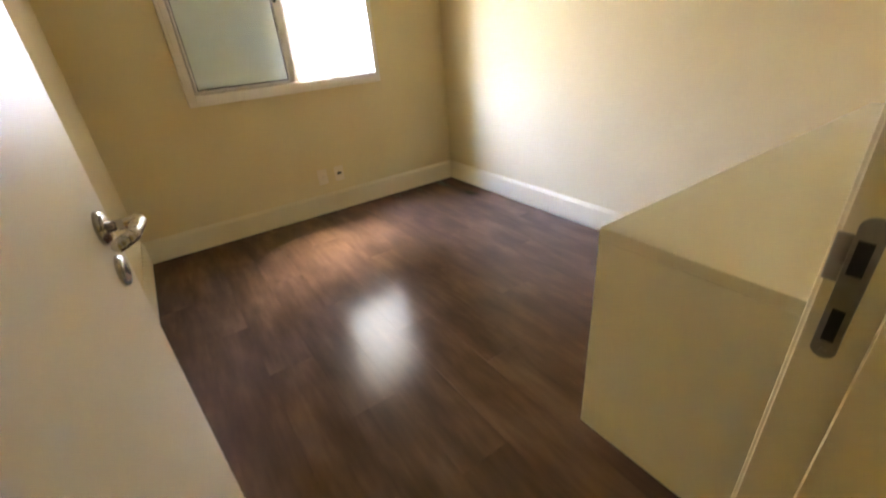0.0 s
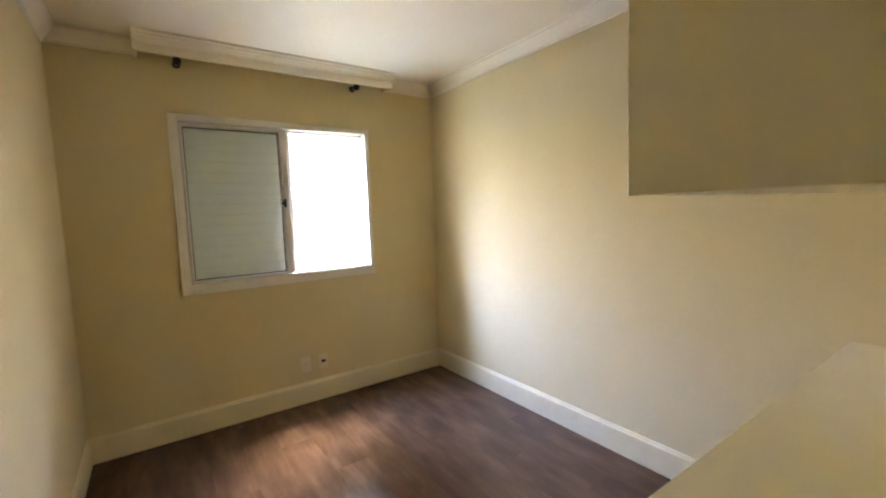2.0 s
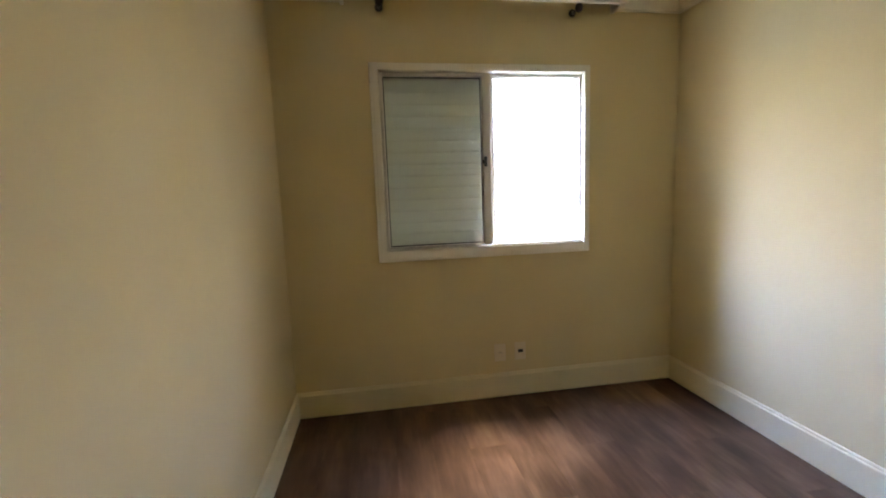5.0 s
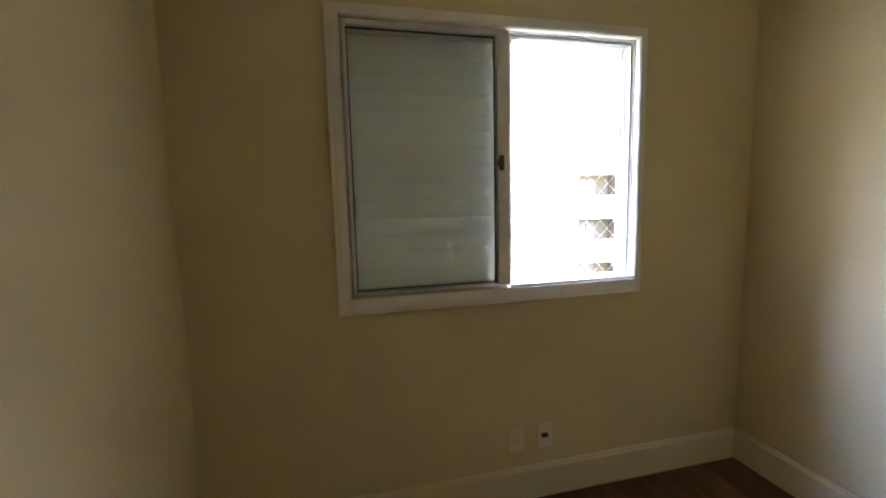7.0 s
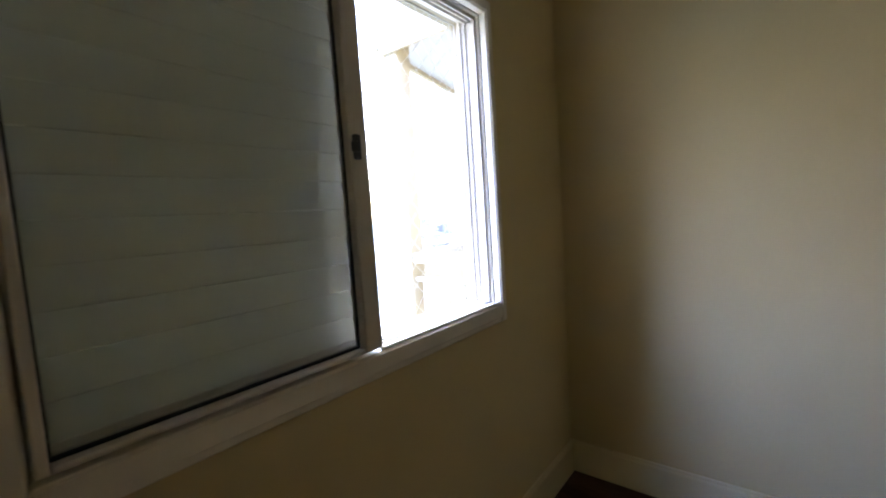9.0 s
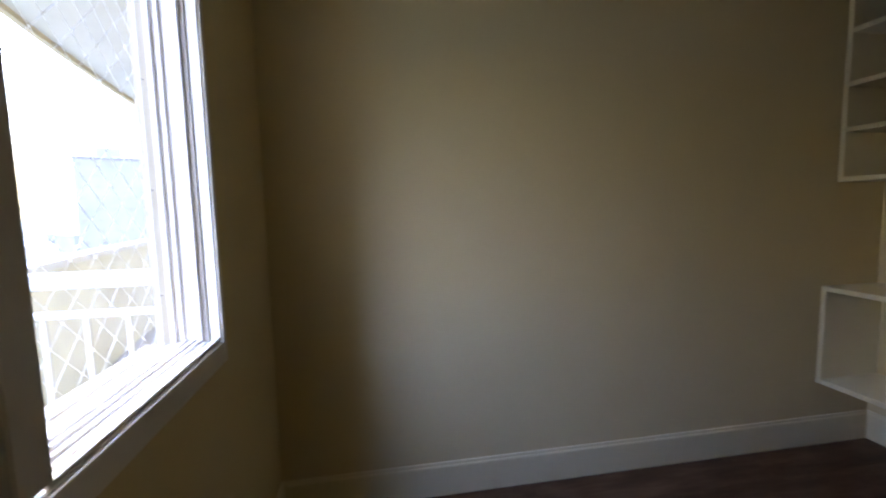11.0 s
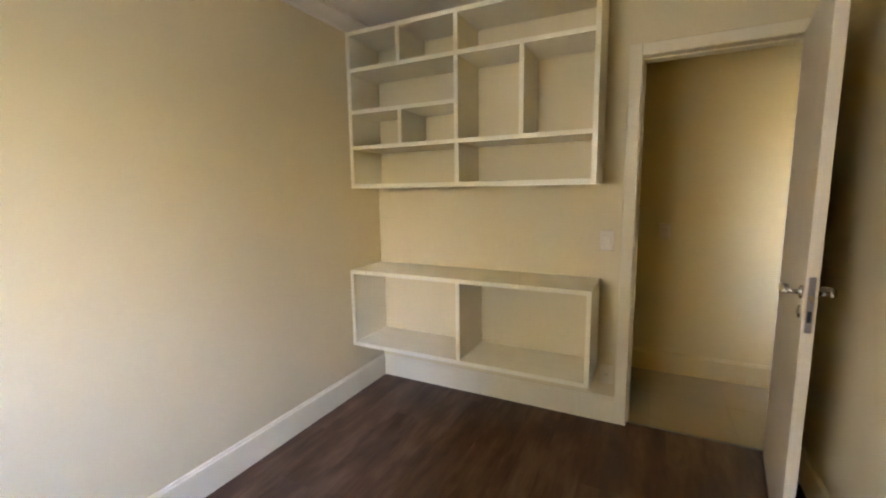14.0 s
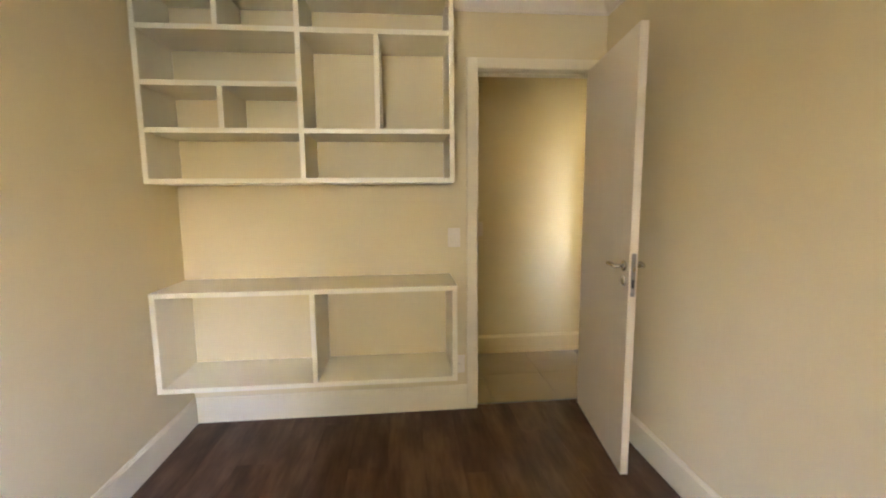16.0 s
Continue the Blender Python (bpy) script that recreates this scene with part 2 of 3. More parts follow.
solid("wall_window", boxes((XL - 0.15, WX0, YW, YO, -0.2, 3.0), (WX1, XR + 7.2, YW, YO, -0.2, 3.0),
                           (WX0, WX1, YW, YO, -0.2, WZ0), (WX0, WX1, YW, YO, WZ1, 3.0)), CREAM, "cream painted wall around the sliding window", "wall")
solid("wall_right", boxes((XR, XR + 0.15, YD - 0.14, YW, -0.2, 3.0)), CREAM, "cream painted plain wall lit by the window", "wall")
solid("wall_left", boxes((XL - 0.15, XL, YD - 0.14, YW, -0.2, 3.0)), CREAM, "cream painted wall beside the open door", "wall")
solid("wall_door", boxes((XL, DX0, YH, YD, -0.2, 3.0), (DX1, XR, YH, YD, -0.2, 3.0), (DX0, DX1, YH, YD, DZ, 3.0)), CREAM,
      "cream painted wall with the doorway and hanging shelves", "wall")
solid("ceiling", boxes((XL - 0.15, XR + 0.15, YD - 0.14, YO, H, H + 0.2)), CEIL, "smooth white painted plaster ceiling", "ceiling")

# corridor beyond the doorway
HX0, HX1, HY = -0.55, 3.0, -0.945
solid("wall_corridor_far", boxes((HX0 - 0.15, HX1 + 0.15, HY - 0.15, HY, -0.2, 2.8)), HALLP, "cream painted corridor wall opposite the doorway", "wall")
solid("wall_corridor_end", boxes((HX0 - 0.15, HX0, HY, YH - 0.001, -0.2, 2.8)), HALLP, "cream painted end wall of the corridor", "wall")
# the slot near the left end is added, out of view, to brighten the corridor
solid("wall_corridor_close", boxes((HX1, HX1 + 0.15, HY, YH - 0.001, -0.2, 2.8), (XR + 0.15, HX1, YH, YH + 0.14, -0.2, 2.8),
                                    (HX0 - 0.15, -0.255, YH, YH + 0.14, -0.2, 2.8), (-0.255, XL - 0.1505, YH, YH + 0.14, -0.2, 0.95),
                                    (-0.255, XL - 0.1505, YH, YH + 0.14, 2.1, 2.8)), HALLP, "cream painted corridor wall with an added unseen daylight slot", "wall")
solid("ceiling_corridor", boxes((HX0 - 0.15, HX1 + 0.15, HY, YH - 0.001, 2.5, 2.8)), CEIL, "white painted corridor ceiling", "ceiling")

# ---- baseboards, crown moulding and curtain pelmet ----
BASE = [(0, 0.0), (0.013, 0.0), (0.013, 0.138), (0.011, 0.144), (0.008, 0.147), (0.008, 0.154), (0.005, 0.160), (0, 0.160)]
bb = sweep(BASE, [(XL, 0.02, 1, 0), (XL, YW, 1, -1), (XR, YW, -1, -1), (XR, YD, -1, 1), (0.84, YD, 0, 1)])
solid("baseboard", bb, TRIM, "tall off-white lacquered wooden baseboard with a stepped top", "baseboard")
solid("baseboard_corridor", sweep(BASE, [(HX0, YH - 0.002, 1, 0), (HX0, HY, 1, 1), (HX1, HY, 0, 1)]), HALLP, "off-white corridor baseboard", "baseboard")

CROWN = [(0, H), (0, 2.418), (0.010, 2.418), (0.012, 2.430), (0.020, 2.436), (0.032, 2.446), (0.044, 2.460), (0.056, 2.474), (0.062, 2.484), (0.074, 2.486), (0.076, H)]
PX0, PX1, PY = 0.392, 2.045, 2.972
solid("crown_moulding", sweep(CROWN, [(PX0, YW, 0, -1), (XL, YW, 1, -1), (XL, YD, 1, 1), (XR, YD, -1, 1), (XR, YW, -1, -1), (PX1, YW, 0, -1)]), PLASTER,
      "white plaster crown moulding round the ceiling", "moulding", "structure")

pelmet = thing("curtain_pelmet", (PX0, PY, 2.40), "white plaster curtain pelmet with stepped front above the window", "pelmet")
part("front_board", sweep([(0, 2.398), (-0.022, 2.398), (-0.022, H), (0, H)], [(PX0, PY, 0, -1), (PX1, PY, 0, -1)]), PLASTER, pelmet)
PEL = [(0, H), (0, 2.446), (0.008, 2.446), (0.012, 2.456), (0.024, 2.460), (0.030, 2.470), (0.046, 2.474), (0.052, 2.486), (0.070, 2.489), (0.072, H)]
part("cornice", sweep(PEL, [(PX0, PY - 0.0004, 0, -1), (PX1, PY - 0.0004, 0, -1)]), PLASTER, pelmet)
part("end_board", boxes((PX0 + 0.0005, PX0 + 0.02, PY + 0.0225, YW - 0.0005, 2.405, H)), PLASTER, pelmet)
part("end_board", boxes((PX1 - 0.02, PX1 - 0.0005, PY + 0.0225, YW - 0.0005, 2.405, H)), PLASTER, pelmet)


def rod_bracket(x, z):
    t = thing("curtain_rod_bracket", (x, YW, z), "dark bronze empty curtain rod bracket fixed under the pelmet", "bracket", "curtain rod brackets")
    bm = bmesh.new()
    rod(bm, (x, YW, z + 0.004), (x, YW - 0.008, z + 0.004), 0.024, 0.020, 20)
    smooth(part("wall_plate", bm, BROWN, t))
    bm = bmesh.new()
    rod(bm, (x, YW - 0.008, z), (x, YW - 0.075, z), 0.009)
    smooth(part("arm", bm, BROWN, t))
    bm = bmesh.new()
    bmesh.ops.create_uvsphere(bm, u_segments=18, v_segments=10, radius=0.024, matrix=Matrix.Translation((x, YW - 0.088, z)) @ Matrix.Diagonal((1, 0.8, 1.15, 1)))
    smooth(part("rod_cup", bm, BROWN, t))
    bm = bmesh.new()
    rod(bm, (x, YW - 0.088, z + 0.02), (x, YW - 0.088, z + 0.036), 0.006)
    part("screw", bm, BROWN, t)


rod_bracket(0.607, 2.393)
rod_bracket(1.774, 2.396)

# ---- the window ----
win = thing("window_1", (1.2, YW, WZ0), "white aluminium sliding window, one half shuttered, the other open", "window", kind="structure")
CX0, CX1, CZ0, CZ1 = 0.53, 1.882, 0.938, 2.092     # outer edge of the casing
IX0, IX1, IZ0, IZ1 = 0.583, 1.842, 1.006, 2.046    # clear inside of the casing
YC = 3.106


def ring(x0, x1, z0, z1, a0, a1, c0, c1, y0, y1, bevel=0.0):
    """Four bars round an opening: outer bounds, inner bounds, depth."""
    return boxes((x0, a0, y0, y1, z0, z1), (a1, x1, y0, y1, z0, z1), (a0, a1, y0, y1, z0, c0), (a0, a1, y0, y1, c1, z1), bevel=bevel)


part("casing", ring(CX0, CX1, CZ0, CZ1, IX0, IX1, IZ0, IZ1, YC, YW - 0.0005, 0.003), CASE, win)
part("casing_bead", ring(CX0 + 0.018, CX1 - 0.018, CZ0 + 0.018, CZ1 - 0.018, IX0 - 0.004, IX1 + 0.004, IZ0 - 0.004, IZ1 + 0.004, YC - 0.005, YC - 0.0003, 0.002), CASE, win)
frame_bars = ring(WX0, WX1, WZ0, WZ1, IX0 + 0.004, IX1 - 0.004, IZ0 + 0.003, IZ1 - 0.003, 3.1345, 3.223, 0.002)
part("window_frame", frame_bars, ALU, win)
for yy in (3.168, 3.186):      # guide rails of the tracks
    part("track", boxes((IX0 + 0.006, IX1 - 0.006, yy - 0.002, yy + 0.002, IZ0 + 0.0035, IZ0 + 0.010), (IX0 + 0.006, IX1 - 0.006, yy - 0.002, yy + 0.002, IZ1 - 0.018, IZ1 - 0.0035)), ALU, win)
part("inner_lip", ring(IX0 + 0.0045, IX1 - 0.0045, IZ0 + 0.0035, IZ1 - 0.0035, IX0 + 0.016, IX1 - 0.015, IZ0 + 0.009, IZ1 - 0.018, 3.146, 3.152, 0.001), ALU, win)
part("bottom_rail", boxes((1.2405, IX1 - 0.0005, YC + 0.001, YC + 0.007, IZ0 + 0.0005, IZ0 + 0.009), bevel=0.001), CASE, win)
part("side_stop", boxes((IX1 - 0.012, IX1 - 0.0045, 3.190, 3.197, IZ0 + 0.0105, IZ1 - 0.0185), bevel=0.001), ALU, win)
part("outer_stop", boxes((IX1 - 0.014, IX1 - 0.0045, 3.209, 3.222, IZ0 + 0.0035, IZ1 - 0.0035), bevel=0.002), ALU, win)

SX0, SX1 = IX0 + 0.006, 1.240
sash = part("glass_sash", ring(SX0, SX1, IZ0 + 0.012, IZ1 - 0.010, SX0 + 0.016, SX1 - 0.056, IZ0 + 0.022, IZ1 - 0.030, 3.099, 3.143, 0.003), ALU, win)
pane = part("pane", boxes((SX0 + 0.010, SX1 - 0.050, 3.129, 3.133, IZ0 + 0.020, IZ1 - 0.026)), GLASS, sash, "clear glass pane in front of the shutter")
pane.visible_shadow = False
GX0, GX1, GZ0, GZ1 = SX0 + 0.0165, SX1 - 0.0565, IZ0 + 0.0225, IZ1 - 0.0305
part("gasket", ring(GX0, GX1, GZ0, GZ1, GX0 + 0.005, GX1 - 0.004, GZ0 + 0.006, GZ1 - 0.005, 3.121, 3.1285), BLACK, sash, "thin black rubber glazing gasket")
latch_bm = boxes((1.190, 1.210, 3.087, 3.0985, 1.492, 1.552), bevel=0.004, seg=2)
block(latch_bm, 1.178, 1.202, 3.079, 3.089, 1.508, 1.534, bevel=0.004, seg=2)
part("latch", latch_bm, BLACK, sash, "small black sliding latch")

shut = part("shutter_sash", ring(IX0 + 0.0045, SX1 + 0.045, IZ0 + 0.0035, IZ1 - 0.0035, SX0 + 0.014, SX1 - 0.012, IZ0 + 0.024, IZ1 - 0.026, 3.190, 3.212, 0.002), ALU, win)
pitch = 0.0710
slat_profile = [(-0.0080, -0.0080), (-0.0088, -0.0050), (-0.0075, 0.010), (-0.0042, 0.034), (-0.0010, 0.058), (0.0004, 0.0665), (-0.0069, 0.0688), (-0.0069, 0.0703),
                (0.0022, 0.0703), (0.0006, 0.058), (-0.0028, 0.034), (-0.0062, 0.010), (-0.0076, -0.004), (-0.0072, -0.0080)]
bm = bmesh.new()
ends = []
for xx in (SX0 + 0.0145, SX1 - 0.0125):
    ends.append([bm.verts.new((xx, p[0], p[1])) for p in slat_profile])
for i in range(len(slat_profile)):
    j = (i + 1) % len(slat_profile)
    bm.faces.new((ends[0][i], ends[0][j], ends[1][j], ends[1][i]))
bm.faces.new(ends[0])
bm.faces.new(ends[1][::-1])
bmesh.ops.recalc_face_normals(bm, faces=bm.faces)
slat_mesh = mesh_of("slat", bm, SLAT)
for i in range(14):
    sl = new("slat", slat_mesh)
    sl.parent = shut
    sl.location = Vector((0, 3.200, IZ0 + 0.0245 + i * pitch)) - ORIGIN[win.name]
ORIGIN[shut.name] = ORIGIN[win.name]

# outside reveal and sill of the opening
solid("window_reveal", boxes((WX1 - 0.006, WX1 - 0.0005, 3.2235, YO + 0.01, WZ0, WZ1), (WX0 + 0.0005, WX0 + 0.012, 3.2235, YO + 0.02, WZ0, WZ1),
                             (WX0 + 0.012, WX1 - 0.006, 3.2235, YO + 0.035, WZ0 + 0.0005, WZ0 + 0.016), (WX0 + 0.012, WX1 - 0.006, 3.2235, YO + 0.02, WZ1 - 0.012, WZ1 - 0.0005)), FACADE,
      "pale yellow rendered outer reveal of the window", "reveal")

# safety net: knotted white cord in diamonds across the outside of the window
net = thing("safety_net", (1.2, 3.25, WZ0), "knotted white nylon safety net across the open window", "safety net")
NX0, NX1, NZ0, NZ1, NY, NP = WX0 + 0.013, WX1 - 0.013, WZ0 + 0.018, WZ1 - 0.014, 3.250, 0.072
bm = bmesh.new()
k0, k1 = int((NX0 - NZ1) / NP) - 1, int((NX1 - NZ0) / NP) + 2
for k in range(k0, k1):
    c = k * NP                         # x - z = c
    xa, xb = max(NX0, NZ0 + c), min(NX1, NZ1 + c)
    if xb - xa > 0.01:
        sag = 0.004 * math.sin(k * 1.7)
        rod(bm, (xa, NY, xa - c), ((xa + xb) / 2 + sag, NY + 0.003, (xa + xb) / 2 - c), 0.0006, n=4)
        rod(bm, ((xa + xb) / 2 + sag, NY + 0.003, (xa + xb) / 2 - c), (xb, NY, xb - c), 0.0006, n=4)
for k in range(int((NX0 + NZ0) / NP) - 1, int((NX1 + NZ1) / NP) + 2):
    c = k * NP                         # x + z = c
    xa, xb = max(NX0, c - NZ1), min(NX1, c - NZ0)
    if xb - xa > 0.01:
        sag = 0.004 * math.cos(k * 1.3)
        rod(bm, (xa, NY, c - xa), ((xa + xb) / 2 + sag, NY + 0.003, c - (xa + xb) / 2), 0.0006, n=4)
        rod(bm, ((xa + xb) / 2 + sag, NY + 0.003, c - (xa + xb) / 2), (xb, NY, c - xb), 0.0006, n=4)
tagged(part("netting", bm, NET, net), kind="stuff")
bm = bmesh.new()
for i in range(60):
    for j in range(70):
        x, z = i * NP / 2, j * NP / 2
        if (i + j) % 2 == 0 and NX0 < x < NX1 and NZ0 < z < NZ1:
            bmesh.ops.create_icosphere(bm, subdivisions=1, radius=0.0024, matrix=Matrix.Translation((x, NY + 0.001, z)))
tagged(part("knotting", bm, NET, net), kind="stuff")
bm = bmesh.new()
for a, b in (((NX0, NZ0), (NX1, NZ0)), ((NX1, NZ0), (NX1, NZ1)), ((NX1, NZ1), (NX0, NZ1)), ((NX0, NZ1), (NX0, NZ0))):
    rod(bm, (a[0], NY, a[1]), (b[0], NY, b[1]), 0.0016, n=6)
part("edge_cord", bm, NET, net)
for i in range(4):
    z = 1.13 + i * 0.27
    bm = bmesh.new()
    rod(bm, (NX1 - 0.002, NY - 0.004, z), (NX1 + 0.0125, NY - 0.004, z + 0.002), 0.0025, n=8)
    part("hook", bm, STEEL, net)

# dry grass blown onto the outer sill
rs = random.Random(11)
bm = bmesh.new()
for i in range(34):
    x, y, a = rs.uniform(1.42, 1.80), rs.uniform(3.230, 3.276), rs.uniform(-0.5, 0.5)
    h, n = rs.uniform(0.02, 0.06), rs.uniform(0.001, 0.012)
    rod(bm, (x, y, WZ0 + 0.0165), (x + h * math.cos(a), y + 0.3 * h * math.sin(a), WZ0 + 0.0168 + n), 0.0007, 0.0004, n=4)
solid("dry_grass", bm, STRAW, "dry straw-coloured grass lying on the outer window sill", "dry grass", "stuff")

# ---- the door ----
dframe = thing("door_frame", (0.43, YD, 0), "off-white lacquered wooden door frame and architrave", "door frame", kind="structure")
part("jamb", boxes((DX0 + 0.0005, 0.040, YH - 0.004, 0.0, 0, 2.10), bevel=0.002), TRIM, dframe)
strike_jamb = part("jamb", boxes((0.775, DX1 - 0.0005, YH - 0.004, 0.0, 0, 2.10), bevel=0.002), TRIM, dframe)
part("head", boxes((DX0 + 0.0005, DX1 - 0.0005, YH - 0.004, 0.0, 2.10, DZ - 0.0005), bevel=0.002), TRIM, dframe)
part("door_stop", boxes((0.0405, 0.053, -0.125, -0.050, 0, 2.088), bevel=0.002), TRIM, dframe)
part("door_stop", boxes((0.762, 0.7745, -0.125, -0.050, 0, 2.088), bevel=0.002), TRIM, dframe)
part("door_stop", boxes((0.0405, 0.7745, -0.125, -0.050, 2.0885, 2.0995), bevel=0.002), TRIM, dframe)


def architrave(y0, y1):
    part("architrave", boxes((0.778, 0.842, y0, y1, 0, 2.163), bevel=0.004, seg=2), TRIM, dframe)
    part("architrave", boxes((-0.0115, 0.037, y0, y1, 0, 2.163), bevel=0.004, seg=2), TRIM, dframe)
    part("architrave", boxes((0.0375, 0.7775, y0, y1, 2.103, 2.163), bevel=0.004, seg=2), TRIM, dframe)


architrave(-0.0115, 0.004)
architrave(YH - 0.016, YH - 0.0005)

# strike plate let into the jamb
bm = boxes((0.7722, 0.7750, -0.0116, 0.0005, 1.012, 1.060), bevel=0.001)
for zc in (0.940, 1.068):      # rounded ends
    rod(bm, (0.7729, -0.0215, zc), (0.7751, -0.0215, zc), 0.0100, n=24)
block(bm, 0.7728, 0.7752, -0.0315, -0.0115, 0.940, 1.068, bevel=0.0004)
sp = part("strike_plate", bm, STEEL, dframe, "worn steel strike plate with two bolt holes")
part("latch_hole", boxes((0.7716, 0.7730, -0.0265, -0.0150, 1.022, 1.056), bevel=0.0005), BLACK, sp)
part("bolt_hole", boxes((0.7716, 0.7727, -0.0265, -0.0165, 0.950, 0.986), bevel=0.0005), BLACK, sp)
for z in (0.937, 1.071):
    bm = bmesh.new()
    rod(bm, (0.7729, -0.0215, z), (0.7719, -0.0215, z), 0.0035, n=10)
    part("screw", bm, STEEL, sp)

# door leaf, swung into the room; local x runs from hinge to edge, y is the thickness
LW, LT = 0.722, 0.036
door = tagged(new("door_1"), "off-white lacquered flush door standing open into the room", "door", kind="structure")
door.matrix_basis = pose(0.094, 0.0152, 0.008, 0, 0, 82.9)
ORIGIN[door.name] = Vector()
leaf = part("leaf", boxes((0, LW, -LT / 2, LT / 2, 0, 2.086), bevel=0.0015), DOORP, door)
HZ, HXP = 1.018, LW - 0.058
plate = part("lock_faceplate", boxes((LW - 0.0005, LW + 0.0018, -0.010, 0.010, 0.884, 1.084), bevel=0.0008), STEEL, door, "brushed steel lock faceplate")
part("latch_bolt", boxes((LW + 0.0015, LW + 0.010, -0.006, 0.006, 1.000, 1.020), bevel=0.002), CHROME, plate)
part("dead_bolt", boxes((LW + 0.0015, LW + 0.0026, -0.006, 0.006, 0.922, 0.962), bevel=0.0004), BLACK, plate)


def lever(side):
    """Nickel lever handle on one face of the leaf, with its round rose and keyhole cover."""
    y0 = side * LT / 2
    bm = bmesh.new()
    rod(bm, (HXP, y0 - side * 0.0003, HZ), (HXP, y0 + side * 0.007, HZ), 0.026, 0.024, 28)
    rod(bm, (HXP, y0 + side * 0.007, HZ), (HXP, y0 + side * 0.010, HZ), 0.0215, 0.014, 28)
    h = smooth(part("lever_handle", bm, CHROME, door, "polished nickel lever handle"))
    bm = bmesh.new()
    rod(bm, (HXP, y0 + side * 0.009, HZ), (HXP, y0 + side * 0.048, HZ), 0.0085, 0.0085, 16)
    prev = Vector((HXP + 0.004, y0 + side * 0.048, HZ))
    for i in range(1, 11):
        f = i / 10
        p = Vector((HXP + 0.004 - 0.098 * f, y0 + side * (0.048 + 0.006 * math.sin(f * 3.1) - 0.012 * max(0, f - 0.8) / 0.2), HZ + 0.006 * math.sin(f * 3.14)))
        rod(bm, prev, p, 0.0100 - 0.0008 * f, 0.0100 - 0.0008 * f, 14)
        bmesh.ops.create_uvsphere(bm, u_segments=14, v_segments=8, radius=0.0100 - 0.0008 * f, matrix=Matrix.Translation(p))
        prev = p
    bmesh.ops.create_uvsphere(bm, u_segments=14, v_segments=8, radius=0.0102, matrix=Matrix.Translation((HXP + 0.004, y0 + side * 0.048, HZ)))
    smooth(part("lever", bm, CHROME, h))
    bm = bmesh.new()
    rod(bm, (HXP, y0 - side * 0.0003, 0.946), (HXP, y0 + side * 0.006, 0.946), 0.0255, 0.0235, 28)
    rod(bm, (HXP, y0 + side * 0.006, 0.946), (HXP, y0 + side * 0.008, 0.946), 0.0215, 0.015, 28)
    k = smooth(part("keyhole_cover", bm, CHROME, door, "round polished nickel keyhole cover"))
    part("keyhole", boxes((HXP - 0.003, HXP + 0.003, y0 + side * 0.0079, y0 + side * 0.0086, 0.937, 0.955)), BLACK, k)


lever(1)
lever(-1)

# ---- hanging shelves ----
def board(name, x0, x1, y0, y1, z0, z1, parent):
    return part(name, boxes((x0, x1, y0, y1, z0, z1), bevel=0.0012), LAM, parent)


TB = 0.025
UX0, UX1, UY, UZ0, UZ1 = 0.953, 2.500, 0.310, 1.432, 2.414
us = thing("wall_shelf_unit", (1.72, YD, UZ0), "white laminate wall shelf with empty uneven compartments", "shelf unit")
yb = YD + 0.001
board("side_panel", UX0, UX0 + TB, yb, UY, UZ0, UZ1, us)
board("side_panel", UX1 - TB, UX1, yb, UY, UZ0, UZ1, us)
board("bottom_board", UX0 + TB + 0.0003, UX1 - TB - 0.0003, yb, UY - 0.001, UZ0, UZ0 + TB, us)
board("top_board", UX0 + TB + 0.0003, UX1 - TB - 0.0003, yb, UY - 0.001, UZ1 - TB, UZ1, us)
MX = 1.728
board("middle_panel", MX - TB / 2, MX + TB / 2, yb, UY - 0.0015, UZ0 + TB + 0.0003, UZ1 - TB - 0.0003, us)
for z in (1.680, 1.905, 2.165):
    board("shelf", MX + TB / 2 + 0.0003, UX1 - TB - 0.0003, yb, UY - 0.002, z, z + TB, us)
for z in (1.680, 2.165):
    board("shelf", UX0 + TB + 0.0003, MX - TB / 2 - 0.0003, yb, UY - 0.002, z, z + TB, us)
board("divider", 2.112 - TB / 2, 2.112 + TB / 2, yb, UY - 0.0025, 2.165 + TB + 0.0003, UZ1 - TB - 0.0003, us)
board("divider", 2.112 - TB / 2, 2.112 + TB / 2, yb, UY - 0.0025, 1.680 + TB + 0.0003, 1.905 - 0.0003, us)
board("divider", 1.345 - TB / 2, 1.345 + TB / 2, yb, UY - 0.0025, 1.680 + TB + 0.0003, 2.165 - 0.0003, us)

LX0, LX1, LY, LZ0, LZ1 = 0.948, 2.500, 0.362, 0.358, 0.886
ls = thing("hanging_cabinet", (1.72, YD, LZ0), "white laminate open hanging cabinet with two empty bays", "cabinet")
board("side_panel", LX0, LX0 + TB, yb, LY - 0.001, LZ0, LZ1 - TB - 0.0003, ls)
board("side_panel", LX1 - TB, LX1, yb, LY - 0.001, LZ0, LZ1 - TB - 0.0003, ls)
board("top_board", LX0 - 0.001, LX1, yb, LY, LZ1 - TB, LZ1, ls)
board("bottom_board", LX0 + TB + 0.0003, LX1 - TB - 0.0003, yb, LY - 0.0015, LZ0, LZ0 + TB, ls)
board("middle_panel", 1.705 - TB / 2, 1.705 + TB / 2, yb, LY - 0.002, LZ0 + TB + 0.0003, LZ1 - TB - 0.0006, ls)
part("hanging_rail", boxes((LX0 + 0.05, LX1 - 0.05, yb, yb + 0.018, LZ0 - 0.045, LZ0 - 0.0005), bevel=0.001), LAM, ls)

